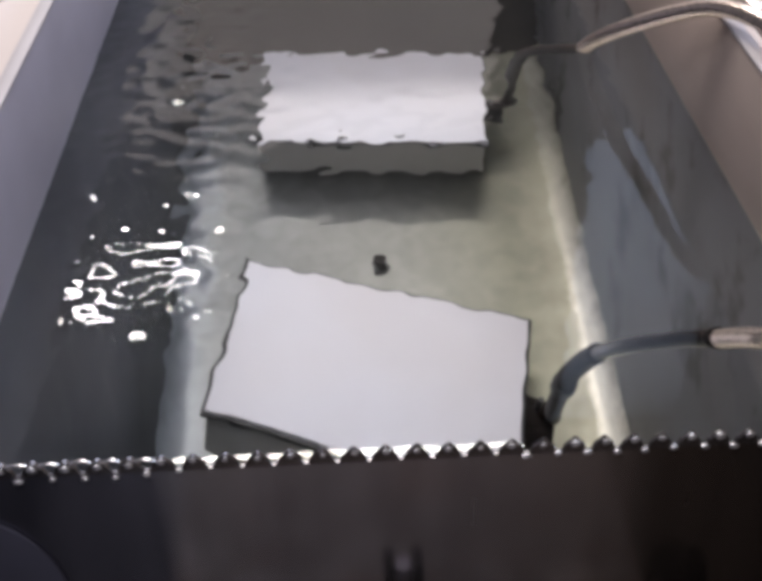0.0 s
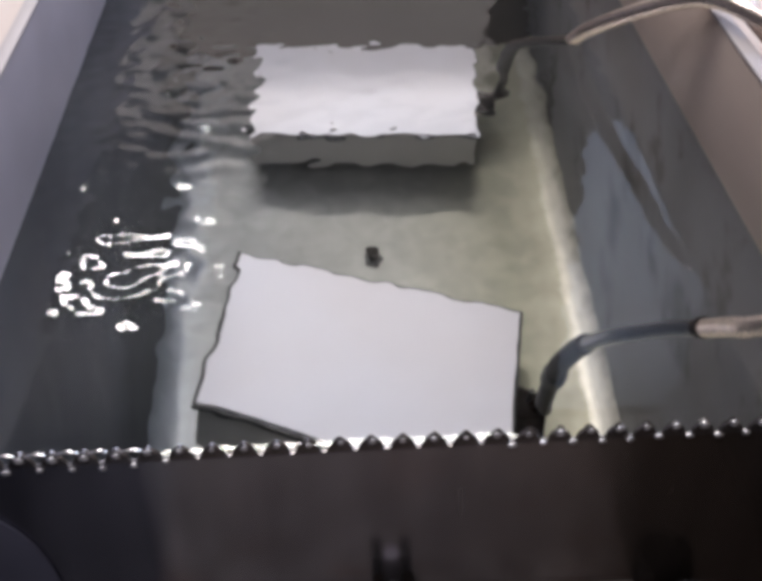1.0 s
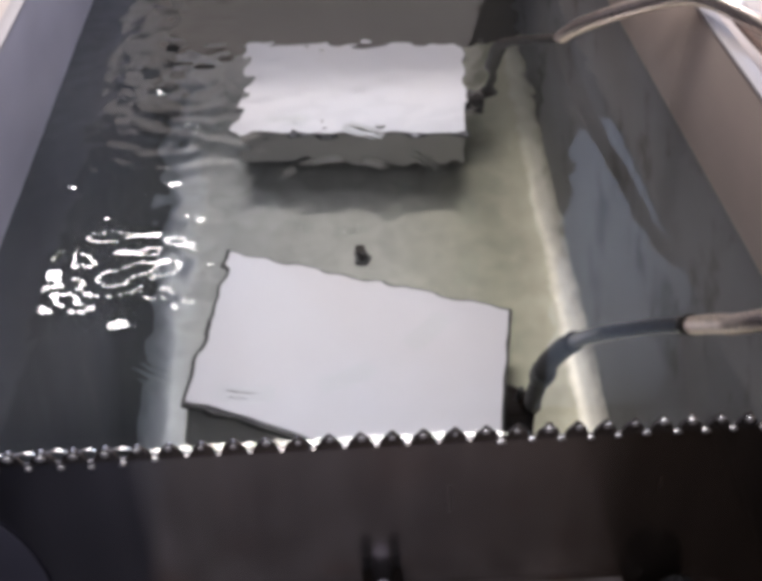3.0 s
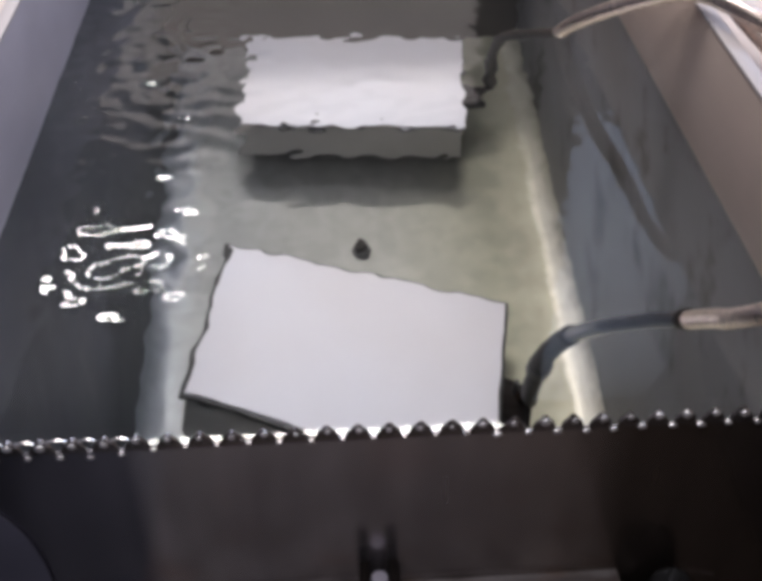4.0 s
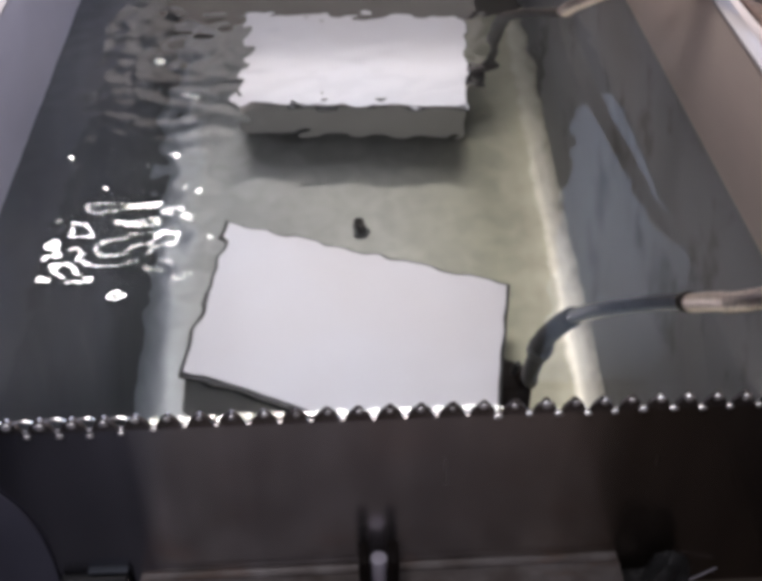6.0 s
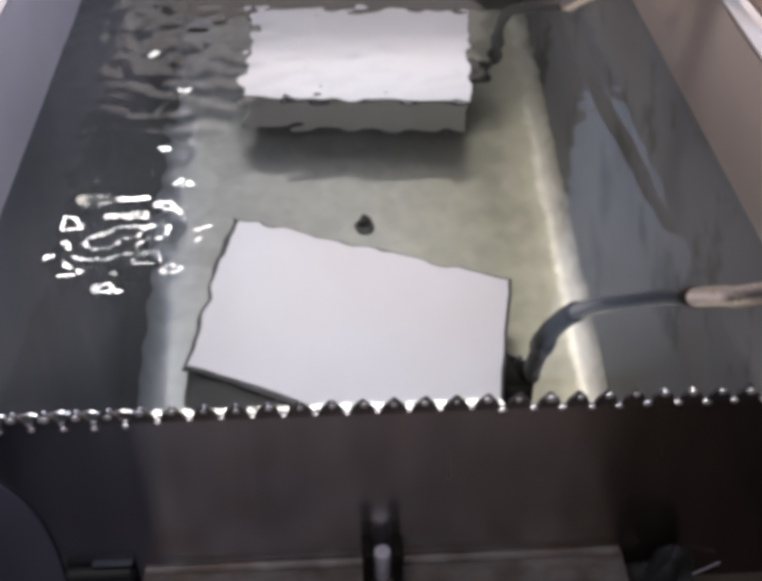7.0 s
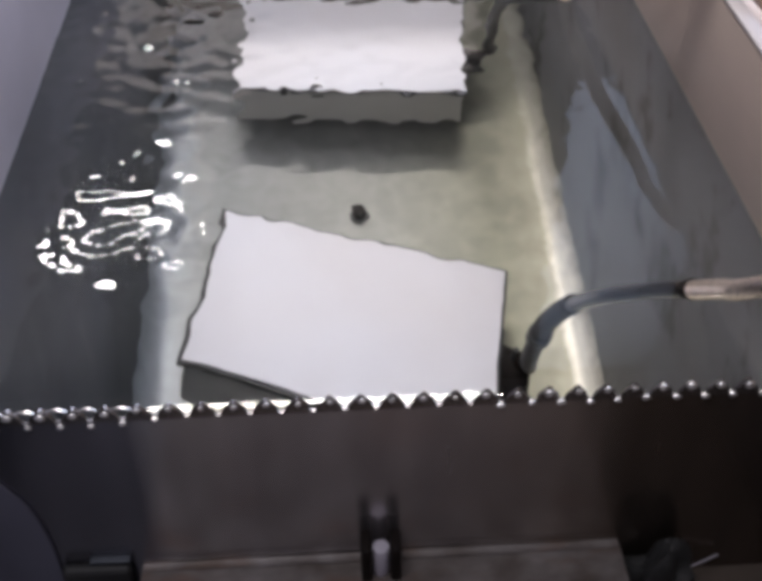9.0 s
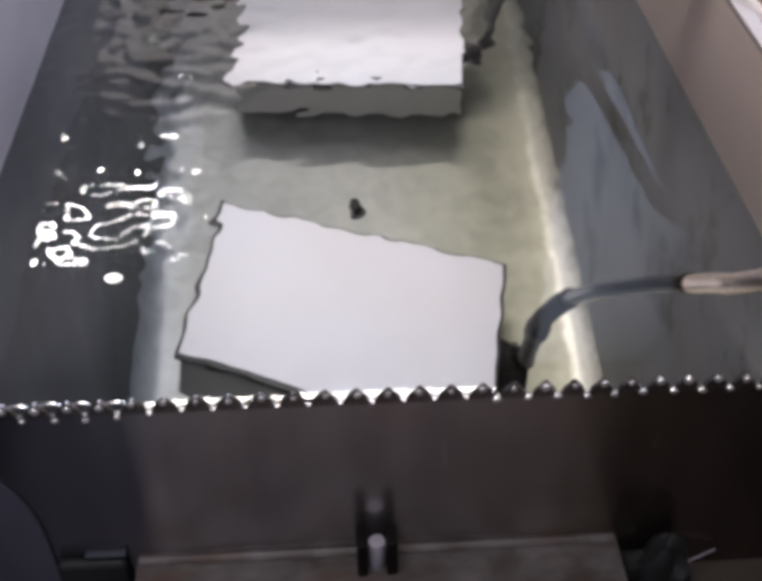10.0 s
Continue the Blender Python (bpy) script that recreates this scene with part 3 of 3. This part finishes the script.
# ---- the room ----
for name, x0, x1 in (("bench_west", -1.6, XL - 0.062), ("bench_east", XR + 0.062, 1.6)):
    b = structure(name, block(x0, x1, 0.2, 2.6, 0.015, 0.055, 0.004), BENCH, label="pale pinkish bench top beside the tank")
    for lx in (x0 + 0.06, x1 - 0.06):
        for ly in (0.28, 2.52):
            part("leg", block(lx - 0.025, lx + 0.025, ly - 0.025, ly + 0.025, DEEP - 0.06, 0.016, 0.003), STEEL_RIM, b)
structure("ground", block(-3.2, 3.2, -2.6, 4.7, DEEP - 0.16, DEEP - 0.06), CONCRETE, label="grey concrete workshop floor")
structure("ceiling", block(-3.2, 3.2, -2.6, 4.7, 4.6, 4.7), PLASTER, label="plain grey ceiling")
structure("room_wall_north", block(-1.05, 0.70, 4.5, 4.7, DEEP - 0.06, 1.9), WALL_TAN, label="tan painted lower wall")
for name, x0, x1 in (("room_wall_north_corner", -3.2, -1.05), ("room_wall_north_recess", 0.70, 3.2)):
    structure(name, block(x0, x1, 4.5, 4.7, DEEP - 0.06, 1.9), WALL_DARK, label="dark painted lower wall")
for name, x0, x1, z0, z1 in (("room_wall_north_west", -3.2, 1.22, 1.9, 4.6), ("room_wall_north_east", 2.02, 3.2, 1.9, 4.6), ("room_wall_north_sill", 1.22, 2.02, 1.9, 2.0), ("room_wall_north_lintel", 1.22, 2.02, 4.5, 4.6)):
    structure(name, block(x0, x1, 4.5, 4.7, z0, z1), WALL_DARK, label="dark painted upper wall round a window")
window = structure("window_1", block(1.22, 2.02, 4.60, 4.61, 2.0, 4.5), GLASS_SKY, label="tall window with overcast sky")
# unseen wall, kept tan to bounce light onto the weir
structure("room_wall_south", block(-3.2, 3.2, -2.6, -2.4, DEEP - 0.06, 4.6), WALL_TAN, label="plain painted wall")
structure("room_wall_west", block(-3.2, -3.0, -2.4, 4.5, DEEP - 0.06, 4.6), WALL_DARK, label="plain painted wall")
structure("room_wall_east", block(3.0, 3.2, -2.4, 4.5, DEEP - 0.06, 4.6), WALL_TAN, label="tan painted wall")


# ---- what moves ----
def motions():
    rows = []
    for k in range(101):
        t = k * 0.1
        turn = 0.35 * math.sin(5.1 * t + 1.0)
        slide = 0.024 * math.sin(6.3 * t + 0.6) + 0.008 * math.sin(15.1 * t)
        rows.append((t, pose(slide + 1.4 * math.sin(radians(turn)), 0, 0, 0, 0.10 * math.sin(4.1 * t), turn)))
    walk(water, rows)
    wide = [(0.0, 0.0, -1.1), (1.82, 0.02, -1.1), (1.9, 0.025, 0.0), (2.0, 0.05, 0.0), (2.1, 0.075, 0.0), (2.2, 0.10, 0.0), (2.3, 0.125, 0.0), (2.4, 0.15, 0.0), (2.5, 0.175, 0.0), (2.7, 0.22, 0.0), (2.95, 0.27, -0.0006), (3.1, 0.28, -1.1), (10.0, 0.28, -1.1)]
    small = [(0.0, 0.0, -1.1), (2.55, 0.01, -1.1), (2.6, 0.012, 0.0), (2.7, 0.025, 0.0), (2.9, 0.055, 0.0), (3.1, 0.085, -0.0004), (3.2, 0.09, -1.1), (10.0, 0.09, -1.1)]
    for pieces, way in ((arcs, wide), (small_arcs, small)):
        for k, a in enumerate(pieces):
            turn = 360 * k / len(pieces) + 8
            c, q = math.cos(radians(turn)), math.sin(radians(turn))
            walk(a, [(t, pose(d * c, d * q, z, 0, 0, turn)) for t, d, z in way])
    r = random.Random(3)
    for k, d in enumerate(drops[:-1]):
        a = 2 * math.pi * k / 8 + r.uniform(-0.3, 0.3)
        far, high, t0 = r.uniform(0.03, 0.06), r.uniform(0.012, 0.035), 1.92 + r.uniform(0.0, 0.06)
        x, y = -0.083, 1.160
        way = [(0.0, 0.2, -1.12), (t0 - 0.06, 0.2, -1.12), (t0, 0.2, 0.0), (t0 + 0.08, 0.5, high), (t0 + 0.16, 0.8, high), (t0 + 0.24, 1.0, 0.0), (t0 + 0.32, 1.0, -1.12), (10.0, 1.0, -1.12)]
        walk(d, [(t, pose(x + u * far * math.cos(a), y + u * far * math.sin(a), z)) for t, u, z in way])
    walk(drops[-1], [(0.0, pose(-0.07, 1.12, -1.12)), (2.0, pose(-0.07, 1.12, -1.12)), (2.08, pose(-0.066, 1.11, 0.0)), (2.2, pose(-0.045, 1.06, 0.045)), (2.32, pose(-0.022, 1.02, 0.066)), (2.45, pose(0.0, 0.97, 0.045)), (2.58, pose(0.014, 0.935, 0.0)), (2.66, pose(0.014, 0.935, -1.12)), (10.0, pose(0.014, 0.935, -1.12))])


motions()
